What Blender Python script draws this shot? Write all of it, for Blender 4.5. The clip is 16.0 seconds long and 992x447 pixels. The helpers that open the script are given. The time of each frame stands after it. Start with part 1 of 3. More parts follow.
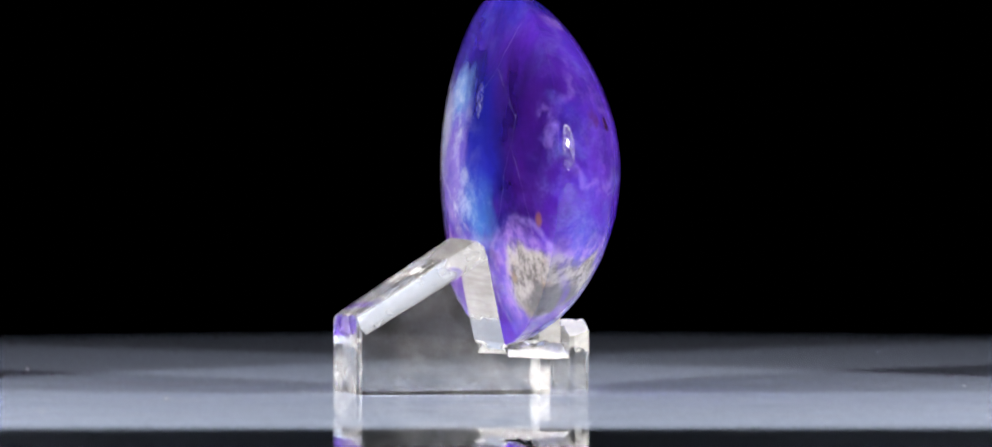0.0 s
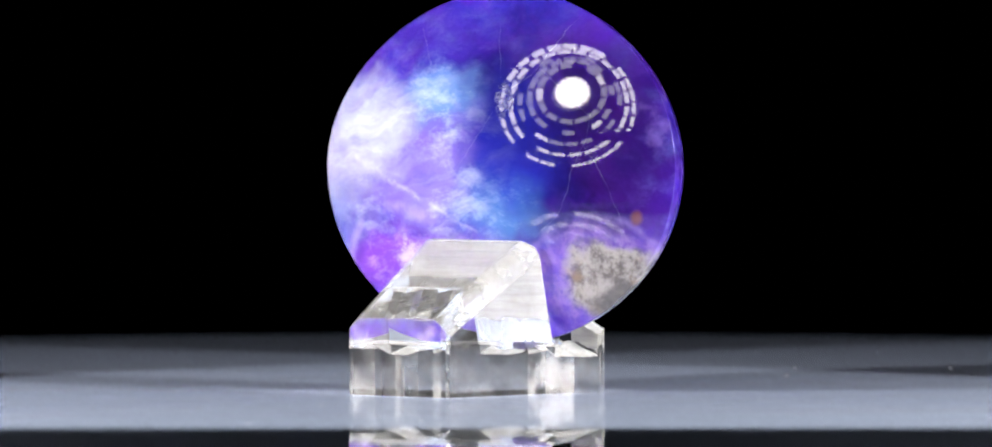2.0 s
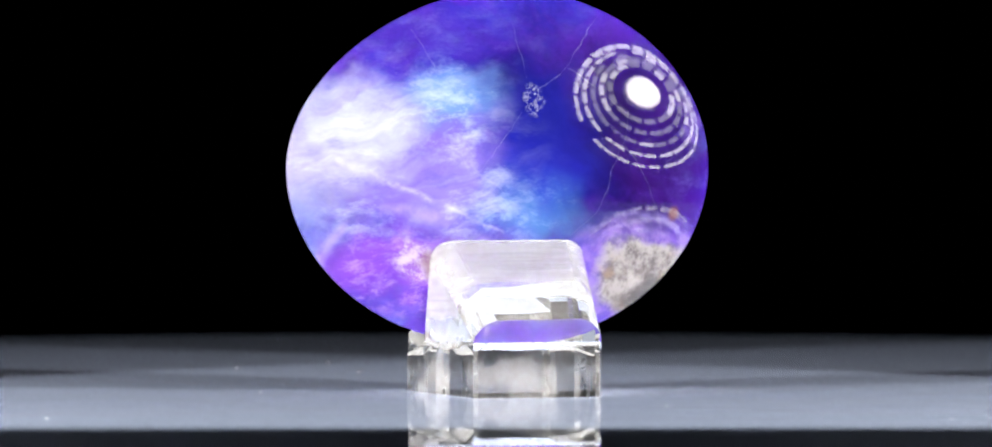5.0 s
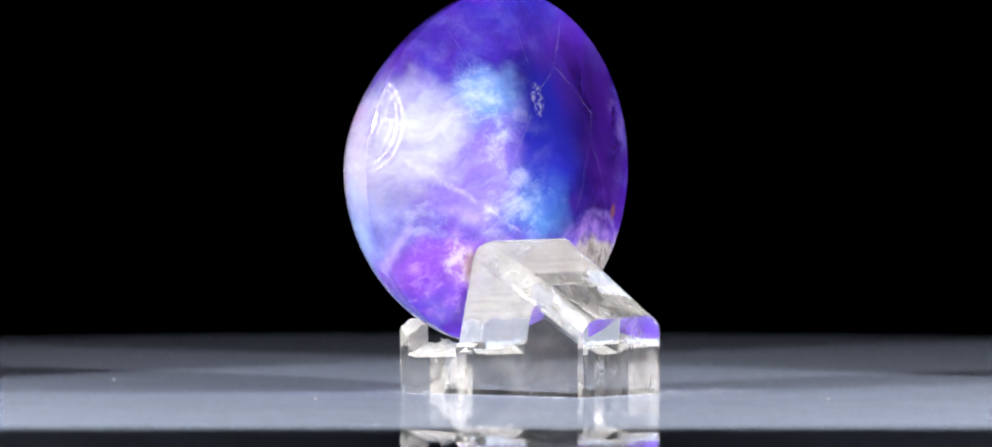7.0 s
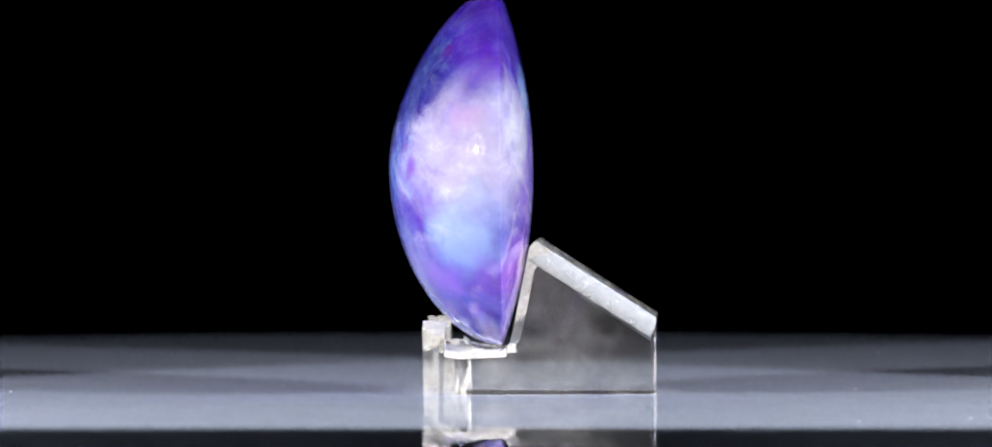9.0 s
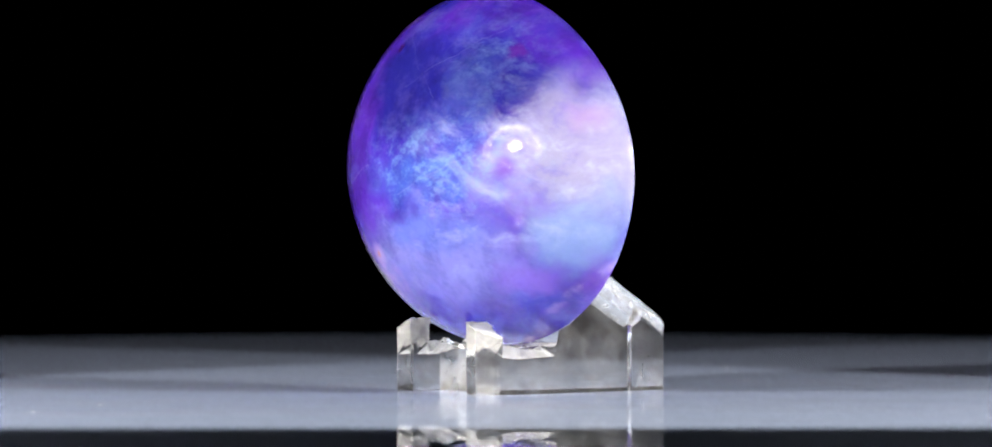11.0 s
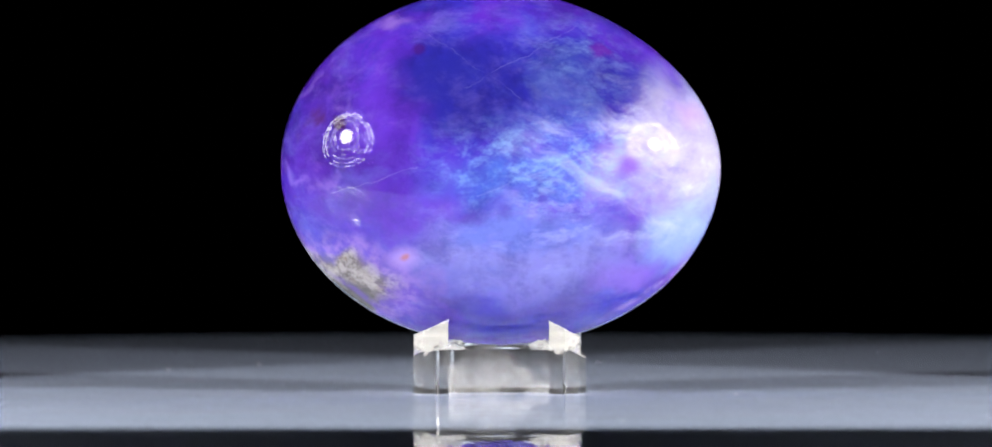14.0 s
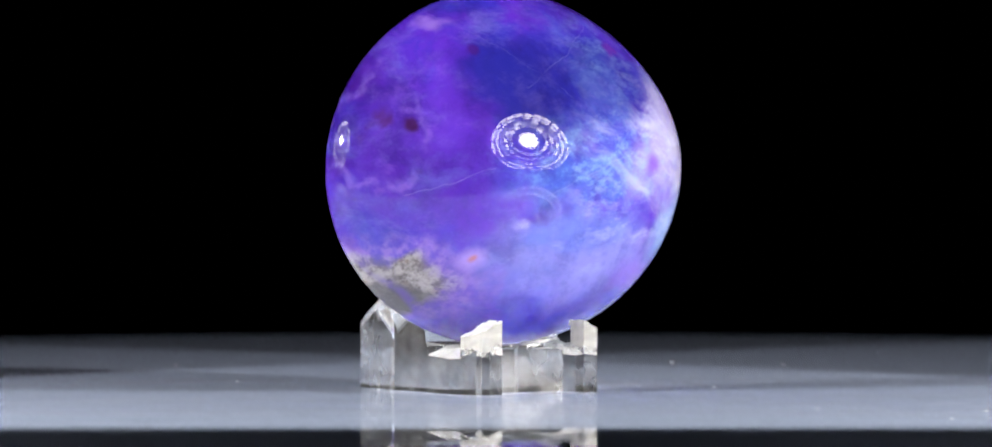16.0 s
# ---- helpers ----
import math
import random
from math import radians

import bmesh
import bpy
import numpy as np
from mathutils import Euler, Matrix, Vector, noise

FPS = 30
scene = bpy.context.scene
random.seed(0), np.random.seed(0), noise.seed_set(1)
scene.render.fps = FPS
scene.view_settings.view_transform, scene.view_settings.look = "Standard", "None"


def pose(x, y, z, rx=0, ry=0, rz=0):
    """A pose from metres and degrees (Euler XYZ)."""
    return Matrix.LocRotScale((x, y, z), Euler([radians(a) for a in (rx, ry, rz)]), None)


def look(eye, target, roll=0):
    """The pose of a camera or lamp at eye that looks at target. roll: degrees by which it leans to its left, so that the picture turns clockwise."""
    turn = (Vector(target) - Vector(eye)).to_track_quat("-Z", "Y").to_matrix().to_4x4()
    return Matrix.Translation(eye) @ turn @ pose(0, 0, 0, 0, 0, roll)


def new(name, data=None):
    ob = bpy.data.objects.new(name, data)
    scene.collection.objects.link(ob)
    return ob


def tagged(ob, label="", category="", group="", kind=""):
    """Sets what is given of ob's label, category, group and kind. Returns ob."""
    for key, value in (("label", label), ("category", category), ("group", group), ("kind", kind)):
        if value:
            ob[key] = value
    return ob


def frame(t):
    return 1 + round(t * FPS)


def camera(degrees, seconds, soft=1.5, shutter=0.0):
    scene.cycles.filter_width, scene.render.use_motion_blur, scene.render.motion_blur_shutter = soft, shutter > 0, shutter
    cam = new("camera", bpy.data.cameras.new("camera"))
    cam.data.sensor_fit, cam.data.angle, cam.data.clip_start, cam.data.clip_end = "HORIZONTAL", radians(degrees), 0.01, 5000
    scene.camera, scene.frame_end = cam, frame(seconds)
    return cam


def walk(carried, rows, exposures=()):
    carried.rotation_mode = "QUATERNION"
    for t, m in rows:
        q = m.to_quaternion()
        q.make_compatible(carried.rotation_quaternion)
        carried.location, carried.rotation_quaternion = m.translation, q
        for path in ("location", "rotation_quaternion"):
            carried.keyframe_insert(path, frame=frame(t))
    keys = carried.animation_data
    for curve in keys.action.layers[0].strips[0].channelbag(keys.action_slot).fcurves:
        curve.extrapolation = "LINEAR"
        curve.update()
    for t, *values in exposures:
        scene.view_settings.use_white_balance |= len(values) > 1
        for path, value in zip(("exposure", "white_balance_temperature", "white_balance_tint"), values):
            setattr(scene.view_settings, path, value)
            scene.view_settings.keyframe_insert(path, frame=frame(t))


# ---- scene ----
MM = 0.001

# camera: a long lens, almost level with the table, standing still
TILT = radians(1.6)
DIST = 1.5
FWD = Vector((0, math.cos(TILT), -math.sin(TILT)))
UP = Vector((0, math.sin(TILT), math.cos(TILT)))
AIM = Vector((-0.00053, 0, 0)) + UP * 0.02354
EYE = AIM - FWD * DIST
cam = camera(5.30, 16.0, soft=1.9)
cam.data.dof.use_dof, cam.data.dof.focus_distance, cam.data.dof.aperture_fstop = True, 1.487, 40.0
walk(cam, [(0.0, look(EYE, AIM)), (16.0, look(EYE, AIM))], exposures=[(0.0, 0.0), (16.0, 0.0)])

# turntable: turns counter-clockwise from above
TURN = 18.3
ZERO = 4.22

# world: a dark studio
world = bpy.data.worlds.new("studio_dark")
scene.world = world
world.use_nodes = True
world.node_tree.nodes["Background"].inputs["Color"].default_value = (0.6, 0.7, 1.0, 1)
world.node_tree.nodes["Background"].inputs["Strength"].default_value = 0.002

LAMP_LEFT = Vector((-0.285, -0.180, 0.115))
LAMP_RIGHT = Vector((0.295, -0.160, 0.110))
AIM_LEFT = Vector((0.0, -0.016, 0.0))
AIM_RIGHT = Vector((0.0, -0.016, 0.0))
POOL_FRONT = -0.112


def chip_place(at, aim):
    return look(at, aim) @ Vector((0, 0.018, -0.014))


def spot(name, at, aim, watts, cone):
    data = bpy.data.lights.new(name, "SPOT")
    data.energy, data.spot_size, data.spot_blend = watts, radians(cone), 0.06
    data.shadow_soft_size = 0.006
    data.color = (1.0, 0.985, 0.975)
    ob = new(name, data)
    source = chip_place(at, aim)
    ob.matrix_world = look(source, aim)
    return ob


spot("spot_left", LAMP_LEFT, AIM_LEFT, 6.4, 34)
spot("spot_right", LAMP_RIGHT, AIM_RIGHT, 6.4, 34)


# ---- materials ----
class Nodes:
    """Small wrapper to write node trees as expressions."""

    def __init__(self, name):
        self.mat = bpy.data.materials.new(name)
        self.mat.use_nodes = True
        self.tree = self.mat.node_tree
        self.bsdf = self.tree.nodes["Principled BSDF"]
        self.out = self.tree.nodes["Material Output"]

    def node(self, kind, settings=None, **inputs):
        n = self.tree.nodes.new(kind)
        if settings:
            for key, value in settings.items():
                setattr(n, key, value)
        for key, value in inputs.items():
            self.put(n.inputs[key.replace("_", " ")], value)
        return n

    def put(self, socket, value):
        if isinstance(value, bpy.types.NodeSocket):
            self.tree.links.new(value, socket)
        else:
            socket.default_value = value

    def math(self, op, a, b=0.0, c=0.0):
        n = self.tree.nodes.new("ShaderNodeMath")
        n.operation = op
        for s, v in zip(n.inputs, (a, b, c)):
            self.put(s, v)
        return n.outputs[0]

    def vec(self, op, a, b=(0, 0, 0), out=0):
        n = self.tree.nodes.new("ShaderNodeVectorMath")
        n.operation = op
        self.put(n.inputs[0], a)
        self.put(n.inputs[1], b)
        return n.outputs[out]

    def smooth(self, value, lo, hi, a=0.0, b=1.0):
        n = self.tree.nodes.new("ShaderNodeMapRange")
        n.interpolation_type = "SMOOTHSTEP"
        for s, v in zip(n.inputs, (value, lo, hi, a, b)):
            self.put(s, v)
        return n.outputs[0]

    def mix(self, fac, a, b):
        n = self.tree.nodes.new("ShaderNodeMix")
        n.data_type = "RGBA"
        self.put(n.inputs[0], fac)
        self.put(n.inputs[6], a)
        self.put(n.inputs[7], b)
        return n.outputs[2]

    def coords(self):
        return self.tree.nodes.new("ShaderNodeTexCoord").outputs["Object"]

    def noise(self, at, scale, detail=4.0, rough=0.55, distortion=0.0, out="Fac"):
        n = self.node("ShaderNodeTexNoise", None, Vector=at, Scale=scale, Detail=detail, Roughness=rough, Distortion=distortion)
        return n.outputs[out]

    def bump(self, height, strength, distance):
        n = self.node("ShaderNodeBump", None, Height=height, Strength=strength, Distance=distance)
        return n.outputs["Normal"]


def rgb(r, g, b):
    return (r, g, b, 1.0)


def stone_material():
    n = Nodes("banded_violet_stone")

    def scaled(v, k):
        out = n.vec("SCALE", v)
        out.node.inputs["Scale"].default_value = k
        return out

    at = scaled(n.coords(), 1000.0)
    # cloudy warp at three scales
    half = (0.5, 0.5, 0.5)
    w1 = scaled(n.vec("SUBTRACT", n.noise(at, 0.08, 2.0, out="Color"), half), 10.0)
    w2 = scaled(n.vec("SUBTRACT", n.noise(at, 0.20, 3.0, 0.5, out="Color"), half), 5.0)
    w3 = scaled(n.vec("SUBTRACT", n.noise(at, 0.7, 3.0, 0.5, out="Color"), half), 1.5)
    p = n.vec("ADD", n.vec("ADD", n.vec("ADD", at, w1), w2), w3)
    shaken = n.vec("ADD", n.vec("ADD", at, scaled(w2, 0.36)), scaled(w3, 0.28))

    q = n.vec("ADD", n.vec("ADD", at, scaled(w1, 0.35)), scaled(w2, 0.15))

    def blob(c, r, lo=0.4, hi=1.2, where=p):
        d = n.vec("DIVIDE", n.vec("SUBTRACT", where, c), r)
        return n.smooth(n.vec("LENGTH", d, out=1), lo, hi, 1.0, 0.0)

    def lay(col, c, r, colour, amount=1.0, lo=0.4, hi=1.2, where=p):
        return n.mix(n.math("MULTIPLY", blob(c, r, lo, hi, where), amount), col, colour)

    cloud = n.noise(p, 0.10, 4.0, 0.55)
    fine = n.noise(q, 0.20, 7.0, 0.62)
    col = n.mix(n.smooth(cloud, 0.36, 0.64), rgb(0.082, 0.018, 0.38), rgb(0.028, 0.022, 0.33))
    # blue and violet depths
    col = lay(col, (-1, -4, 7), (14, 9, 12), rgb(0.007, 0.009, 0.20), 0.95)
    col = lay(col, (21, -3, 5), (14, 9, 16), rgb(0.024, 0.004, 0.13), 0.97)
    col = lay(col, (25, -2, 1), (8, 8, 14), rgb(0.045, 0.007, 0.19), 0.7)
    col = lay(col, (11, -3, -2), (8, 6, 9), rgb(0.010, 0.009, 0.19), 0.85)
    col = lay(col, (-12, -3, 20), (12, 8, 6), rgb(0.050, 0.020, 0.30), 0.85)
    col = lay(col, (21, 8, 3), (12, 9, 13), rgb(0.088, 0.026, 0.37), 0.92)
    col = lay(col, (2, 12, 12), (13, 9, 9), rgb(0.022, 0.022, 0.31), 0.92)
    col = lay(col, (-9, 10, 15), (10, 8, 7), rgb(0.026, 0.024, 0.36), 0.85)
    col = lay(col, (-3, 13, -13), (21, 9, 9), rgb(0.18, 0.175, 0.48), 0.9)
    col = lay(col, (-9, 12, 9), (6, 8, 10), rgb(0.06, 0.11, 0.46), 0.5)
    col = lay(col, (-2, 13, -8), (12, 8, 4), rgb(0.080, 0.130, 0.50), 0.7)
    col = lay(col, (-5, 14, -0.5), (18, 7, 4.5), rgb(0.05, 0.13, 0.48), 0.65)
    # darker and lighter mottling
    col = n.mix(n.smooth(fine, 0.30, 0.60, 0.5, 0.0), col, rgb(0.012, 0.006, 0.13))
    mist = n.noise(n.vec("MULTIPLY", q, (0.8, 1.0, 1.3)), 0.13, 8.0, 0.66, 0.0)
    shallow = n.math("SUBTRACT", 1.0, n.math("MULTIPLY", blob((15, -5, 8), (17, 9, 20), 0.5, 1.1, at), 0.85))
    col = n.mix(n.math("MULTIPLY", n.smooth(mist, 0.48, 0.80, 0.0, 0.45), shallow), col, rgb(0.14, 0.17, 0.56))
    fibre = n.noise(n.vec("MULTIPLY", n.vec("ADD", q, (31.0, 7.0, 3.0)), (0.7, 1.0, 1.2)), 0.26, 8.0, 0.68, 0.0)
    col = n.mix(n.math("MULTIPLY", n.smooth(fibre, 0.48, 0.76, 0.0, 0.34), shallow), col, rgb(0.17, 0.13, 0.54))
    # pale clouds
    col = lay(col, (-18, 9, 1), (11, 8, 6.5), rgb(0.34, 0.29, 0.58), 0.75)
    col = lay(col, (-11, -3, -1), (13, 8, 8), rgb(0.26, 0.20, 0.58), 0.8)
    col = lay(col, (-25, 4, 2.5), (12, 12, 13), rgb(0.37, 0.34, 0.47), 0.9)
    col = lay(col, (-25, 5, -9), (8, 9, 7), rgb(0.26, 0.38, 0.60), 0.6)
    col = lay(col, (-8, -4, 9), (8, 5, 6), rgb(0.16, 0.30, 0.66), 0.75)
    col = lay(col, (-21, -2, 6), (10, 6, 8), rgb(0.39, 0.40, 0.58), 0.9)
    col = lay(col, (4, -4, -6), (9.0, 5, 6.5), rgb(0.05, 0.17, 0.42), 0.9, 0.1, 1.15)
    col = lay(col, (-16, -3, -13.5), (14, 8, 6.5), rgb(0.19, 0.045, 0.46), 0.95)
    col = lay(col, (-18, 8, -15.5), (7, 7, 4), rgb(0.22, 0.10, 0.52), 0.6, 0.1, 1.2)
    # wisps drawn across the pale clouds
    wisp = n.noise(n.vec("MULTIPLY", n.vec("ADD", q, (-13.0, 2.0, 19.0)), (0.6, 1.0, 1.4)), 0.17, 8.0, 0.66, 0.0)
    pale = blob((-13, 0, 1), (20, 20, 14), 0.5, 1.2, at)
    col = n.mix(n.math("MULTIPLY", n.smooth(wisp, 0.50, 0.72, 0.0, 0.6), pale), col, rgb(0.62, 0.66, 0.84))
    col = n.mix(n.math("MULTIPLY", n.smooth(wisp, 0.50, 0.32, 0.0, 0.6), pale), col, rgb(0.13, 0.10, 0.46))
    # slanting veils drawn out along the clouds
    bent = n.vec("ADD", n.vec("ADD", at, scaled(w1, 0.5)), scaled(w2, 0.5))
    slant = n.node("ShaderNodeVectorRotate", None, Vector=bent, Angle=math.radians(22), Axis=(0.0, 1.0, 0.0)).outputs[0]
    veil = n.noise(n.vec("MULTIPLY", slant, (0.30, 0.6, 1.25)), 0.13, 6.0, 0.58, 0.6)
    col = n.mix(n.math("MULTIPLY", n.smooth(veil, 0.50, 0.72, 0.0, 0.55), pale), col, rgb(0.62, 0.63, 0.82))
    col = n.mix(n.math("MULTIPLY", n.smooth(veil, 0.50, 0.34, 0.0, 0.60), pale), col, rgb(0.17, 0.10, 0.50))
    deep = blob((17, -5, 4), (15, 9, 20), 0.4, 1.1, at)
    rise = n.node("ShaderNodeVectorRotate", None, Vector=bent, Angle=math.radians(-58), Axis=(0.0, 1.0, 0.0)).outputs[0]
    smoke = n.noise(n.vec("MULTIPLY", rise, (0.35, 0.7, 1.1)), 0.12, 6.0, 0.6, 0.8)
    col = n.mix(n.math("MULTIPLY", n.smooth(smoke, 0.52, 0.72, 0.0, 0.30), deep), col, rgb(0.10, 0.05, 0.42))
    col = n.mix(n.math("MULTIPLY", n.smooth(smoke, 0.50, 0.36, 0.0, 0.75), deep), col, rgb(0.012, 0.003, 0.085))
    feather = n.noise(n.vec("MULTIPLY", n.vec("ADD", q, (5.0, -11.0, 8.0)), (0.8, 0.9, 1.3)), 0.42, 8.0, 0.70, 0.0)
    fan = blob((2, -4, -5.5), (10, 6, 7), 0.2, 1.1, at)
    col = n.mix(n.math("MULTIPLY", n.smooth(feather, 0.46, 0.70), n.math("MULTIPLY", fan, 0.42)), col, rgb(0.36, 0.50, 0.76))
    edge = blob((-8, -4, 8), (9, 6, 9), 0.2, 1.1, at)
    col = n.mix(n.math("MULTIPLY", n.smooth(feather, 0.46, 0.68), n.math("MULTIPLY", edge, 0.48)), col, rgb(0.48, 0.58, 0.80))
    near = blob((-6, 12, 0.5), (20, 11, 8), 0.3, 1.2, at)
    col = n.mix(n.math("MULTIPLY", n.smooth(feather, 0.42, 0.78), n.math("MULTIPLY", near, 0.8)), col, rgb(0.22, 0.38, 0.70))
    crest = blob((-11, 9, 15), (10, 9, 8), 0.3, 1.2, at)
    col = n.mix(n.math("MULTIPLY", n.smooth(feather, 0.42, 0.78), n.math("MULTIPLY", crest, 0.6)), col, rgb(0.20, 0.30, 0.66))
    belly = blob((-2, 12, -11), (18, 9, 8), 0.3, 1.2, at)
    col = n.mix(n.math("MULTIPLY", n.smooth(wisp, 0.50, 0.70), n.math("MULTIPLY", belly, 0.55)), col, rgb(0.26, 0.27, 0.66))
    flank = blob((20, 9, 2), (11, 9, 14), 0.3, 1.2, at)
    col = n.mix(n.math("MULTIPLY", n.smooth(wisp, 0.52, 0.72), n.math("MULTIPLY", flank, 0.45)), col, rgb(0.26, 0.12, 0.60))

    base = blob((-16, -3, -15), (12, 7, 8), 0.4, 1.1, at)
    col = n.mix(n.math("MULTIPLY", n.smooth(feather, 0.46, 0.70), n.math("MULTIPLY", base, 0.65)), col, rgb(0.44, 0.25, 0.68))
    col = n.mix(n.math("MULTIPLY", n.smooth(veil, 0.50, 0.36, 0.0, 0.6), base), col, rgb(0.10, 0.02, 0.36))
    # deeper, clearer zones
    def deepen(col, c, r, keep, lo=0.4, hi=1.2):
        return n.mix(blob(c, r, lo, hi, q), col, scaled(col, keep))

    col = lay(col, (6, -5, 4), (11, 6, 13), rgb(0.014, 0.018, 0.34), 0.75, 0.3, 1.1)
    col = deepen(col, (8, -5, 12), (15, 7, 14), 0.6)
    col = deepen(col, (17, -5, -6), (10, 7, 6), 0.7)
    col = deepen(col, (22, -5, 4), (12, 7, 18), 0.66)
    col = deepen(col, (27, 6, 5), (9, 9, 14), 0.75)
    col = deepen(col, (-13, 12, 14), (12, 9, 8), 0.6)
    col = deepen(col, (5, 12, 11), (13, 9, 9), 0.62)
    col = deepen(col, (18, 9, -1), (9, 9, 6), 0.8)

    # healed cracks: thin pale lines through one face
    def crack(col, face, a, b, width, amount):
        flat = n.vec("MULTIPLY", shaken, (1, 0, 1))
        va, vb = Vector((a[0], 0, a[1])), Vector((b[0], 0, b[1]))
        d = vb - va
        rel = n.vec("SUBTRACT", flat, tuple(va))
        k = n.vec("DOT_PRODUCT", rel, tuple(d / d.length_squared), out=1)
        k = n.math("MINIMUM", n.math("MAXIMUM", k, 0.0), 1.0)
        foot = n.vec("SCALE", tuple(d))
        n.put(foot.node.inputs["Scale"], k)
        dist = n.vec("LENGTH", n.vec("SUBTRACT", rel, foot), out=1)
        line = n.smooth(dist, 0.0, width * 0.34, amount * 0.25, 0.0)
        depth = n.node("ShaderNodeSeparateXYZ", None, Vector=at).outputs["Y"]
        side = n.smooth(depth, 0.0, 2.0) if face == "front" else n.smooth(depth, -1.5, 0.5, 1.0, 0.0)
        uneven = n.smooth(n.noise(at, 0.45, 3.0, 0.6), 0.35, 0.62, 0.15, 1.0)
        return n.mix(n.math("MULTIPLY", n.math("MULTIPLY", line, side), uneven), col, rgb(0.62, 0.60, 0.86))

    col = crack(col, "back", (14.9, 21.6), (9.2, 14.3), 0.34, 0.75)
    col = crack(col, "back", (9.2, 14.3), (5.0, 11.0), 0.34, 0.75)
    col = crack(col, "back", (2.0, 7.6), (-3.9, -0.4), 0.34, 0.7)
    col = crack(col, "back", (18.0, 8.1), (17.3, 3.1), 0.30, 0.6)
    col = crack(col, "back", (17.3, 3.1), (13.3, -6.3), 0.36, 0.35)
    col = crack(col, "back", (13.3, -6.3), (8.9, -9.8), 0.40, 0.28)
    col = crack(col, "back", (17.5, 2.8), (20.5, -1.0), 0.40, 0.45)
    col = crack(col, "back", (20.5, -1.0), (24.0, -10.0), 0.40, 0.32)
    col = crack(col, "back", (-13.0, 19.2), (-9.8, 14.3), 0.40, 0.45)
    col = crack(col, "back", (-24.0, 0.8), (-8.2, -5.8), 2.2, 1.5)
    col = crack(col, "back", (-8.2, -5.8), (-0.7, -9.3), 1.6, 1.4)
    col = crack(col, "back", (-8.8, 3.6), (-0.7, -3.9), 0.60, 0.6)
    col = crack(col, "back", (9.2, 13.8), (17.8, 7.9), 0.50, 0.35)
    col = crack(col, "back", (1.4, 20.0), (3.1, 12.5), 0.40, 0.3)
    col = crack(col, "front", (15.9, 22.4), (-2.4, 10.1), 0.30, 0.22)
    col = crack(col, "front", (5.3, 11.4), (-10.2, 19.7), 0.36, 0.30)
    col = crack(col, "front", (24.0, -3.4), (11.9, 0.4), 0.40, 0.42)
    col = crack(col, "front", (3.7, -3.4), (-12.7, 2.3), 0.50, 0.32)
    # grey crystalline patch with a pale rim
    rim = blob((19.5, 1, -15), (12, 15, 9), 0.7, 1.1)
    bands = n.noise(q, 0.5, 4.0, 0.6)
    col = n.mix(n.math("MULTIPLY", rim, n.smooth(bands, 0.35, 0.65, 0.25, 0.75)), col, rgb(0.25, 0.15, 0.46))
    patch = blob((20, 1, -15.5), (9, 13, 6.3), 0.66, 1.0)
    grain = n.noise(q, 0.50, 8.0, 0.72)
    crystal = n.mix(n.smooth(grain, 0.38, 0.60), rgb(0.11, 0.095, 0.09), rgb(0.31, 0.28, 0.27))
    stain = n.smooth(n.noise(q, 0.22, 4.0, 0.6), 0.54, 0.70, 0.0, 0.4)
    crystal = n.mix(stain, crystal, rgb(0.34, 0.22, 0.14))
    col = n.mix(patch, col, crystal)
    col = lay(col, (21.5, 3, -18.8), (7.5, 12, 3.2), rgb(0.085, 0.078, 0.075), 0.85, 0.5, 1.1)
    # pinkish crystals in the purple, browner towards their middle
    nest = blob((-13.3, -3.5, -13.2), (4.6, 5, 5.4), 0.55, 1.0, p)
    tufts = n.mix(n.smooth(grain, 0.40, 0.62), rgb(0.24, 0.10, 0.42), rgb(0.52, 0.42, 0.60))
    tufts = n.mix(n.math("MULTIPLY", blob((-11.6, -3.5, -13.5), (2.6, 5, 4.2), 0.3, 1.1, p), 0.75), tufts, rgb(0.24, 0.14, 0.10))
    col = n.mix(n.math("MULTIPLY", nest, 0.9), col, tufts)

    # growth rings: thin pale crescents
    def ring(col, c, r, width, amount, colour, where=q):
        d = n.vec("LENGTH", n.vec("DIVIDE", n.vec("SUBTRACT", where, c), r), out=1)
        line = n.smooth(n.math("ABSOLUTE", n.math("SUBTRACT", d, 1.0)), 0.0, width, amount, 0.0)
        broken = n.smooth(n.noise(at, 0.22, 3.0, 0.6), 0.40, 0.60, 0.1, 1.0)
        return n.mix(n.math("MULTIPLY", line, broken), col, colour)

    col = ring(col, (27, 8, 7), (7.3, 9, 9), 0.12, 0.22, rgb(0.32, 0.20, 0.66), p)
    col = ring(col, (19.5, -4, -16.5), (12.5, 8, 10.2), 0.10, 0.34, rgb(0.28, 0.20, 0.56))
    col = ring(col, (19.5, -4, -16.5), (15.0, 8, 12.5), 0.16, 0.5, rgb(0.05, 0.012, 0.20))
    col = ring(col, (-15, -4, -17), (14, 8, 11.5), 0.12, 0.55, rgb(0.40, 0.30, 0.64))
    col = ring(col, (-15, -4, -17), (11.5, 8, 9.2), 0.14, 0.45, rgb(0.09, 0.015, 0.30))
    # small inclusions
    col = lay(col, (13.5, 10, -12.4), (2.8, 5, 2.2), rgb(0.38, 0.24, 0.60), 0.6, 0.3, 1.15, shaken)
    col = lay(col, (13.5, 10, -12.4), (0.8, 4, 0.7), rgb(0.40, 0.14, 0.10), 0.8, 0.3, 1.2, shaken)
    col = lay(col, (-17.4, 12, 0.4), (2.3, 6, 2.0), rgb(0.17, 0.05, 0.42), 0.8, 0.2, 1.15, q)
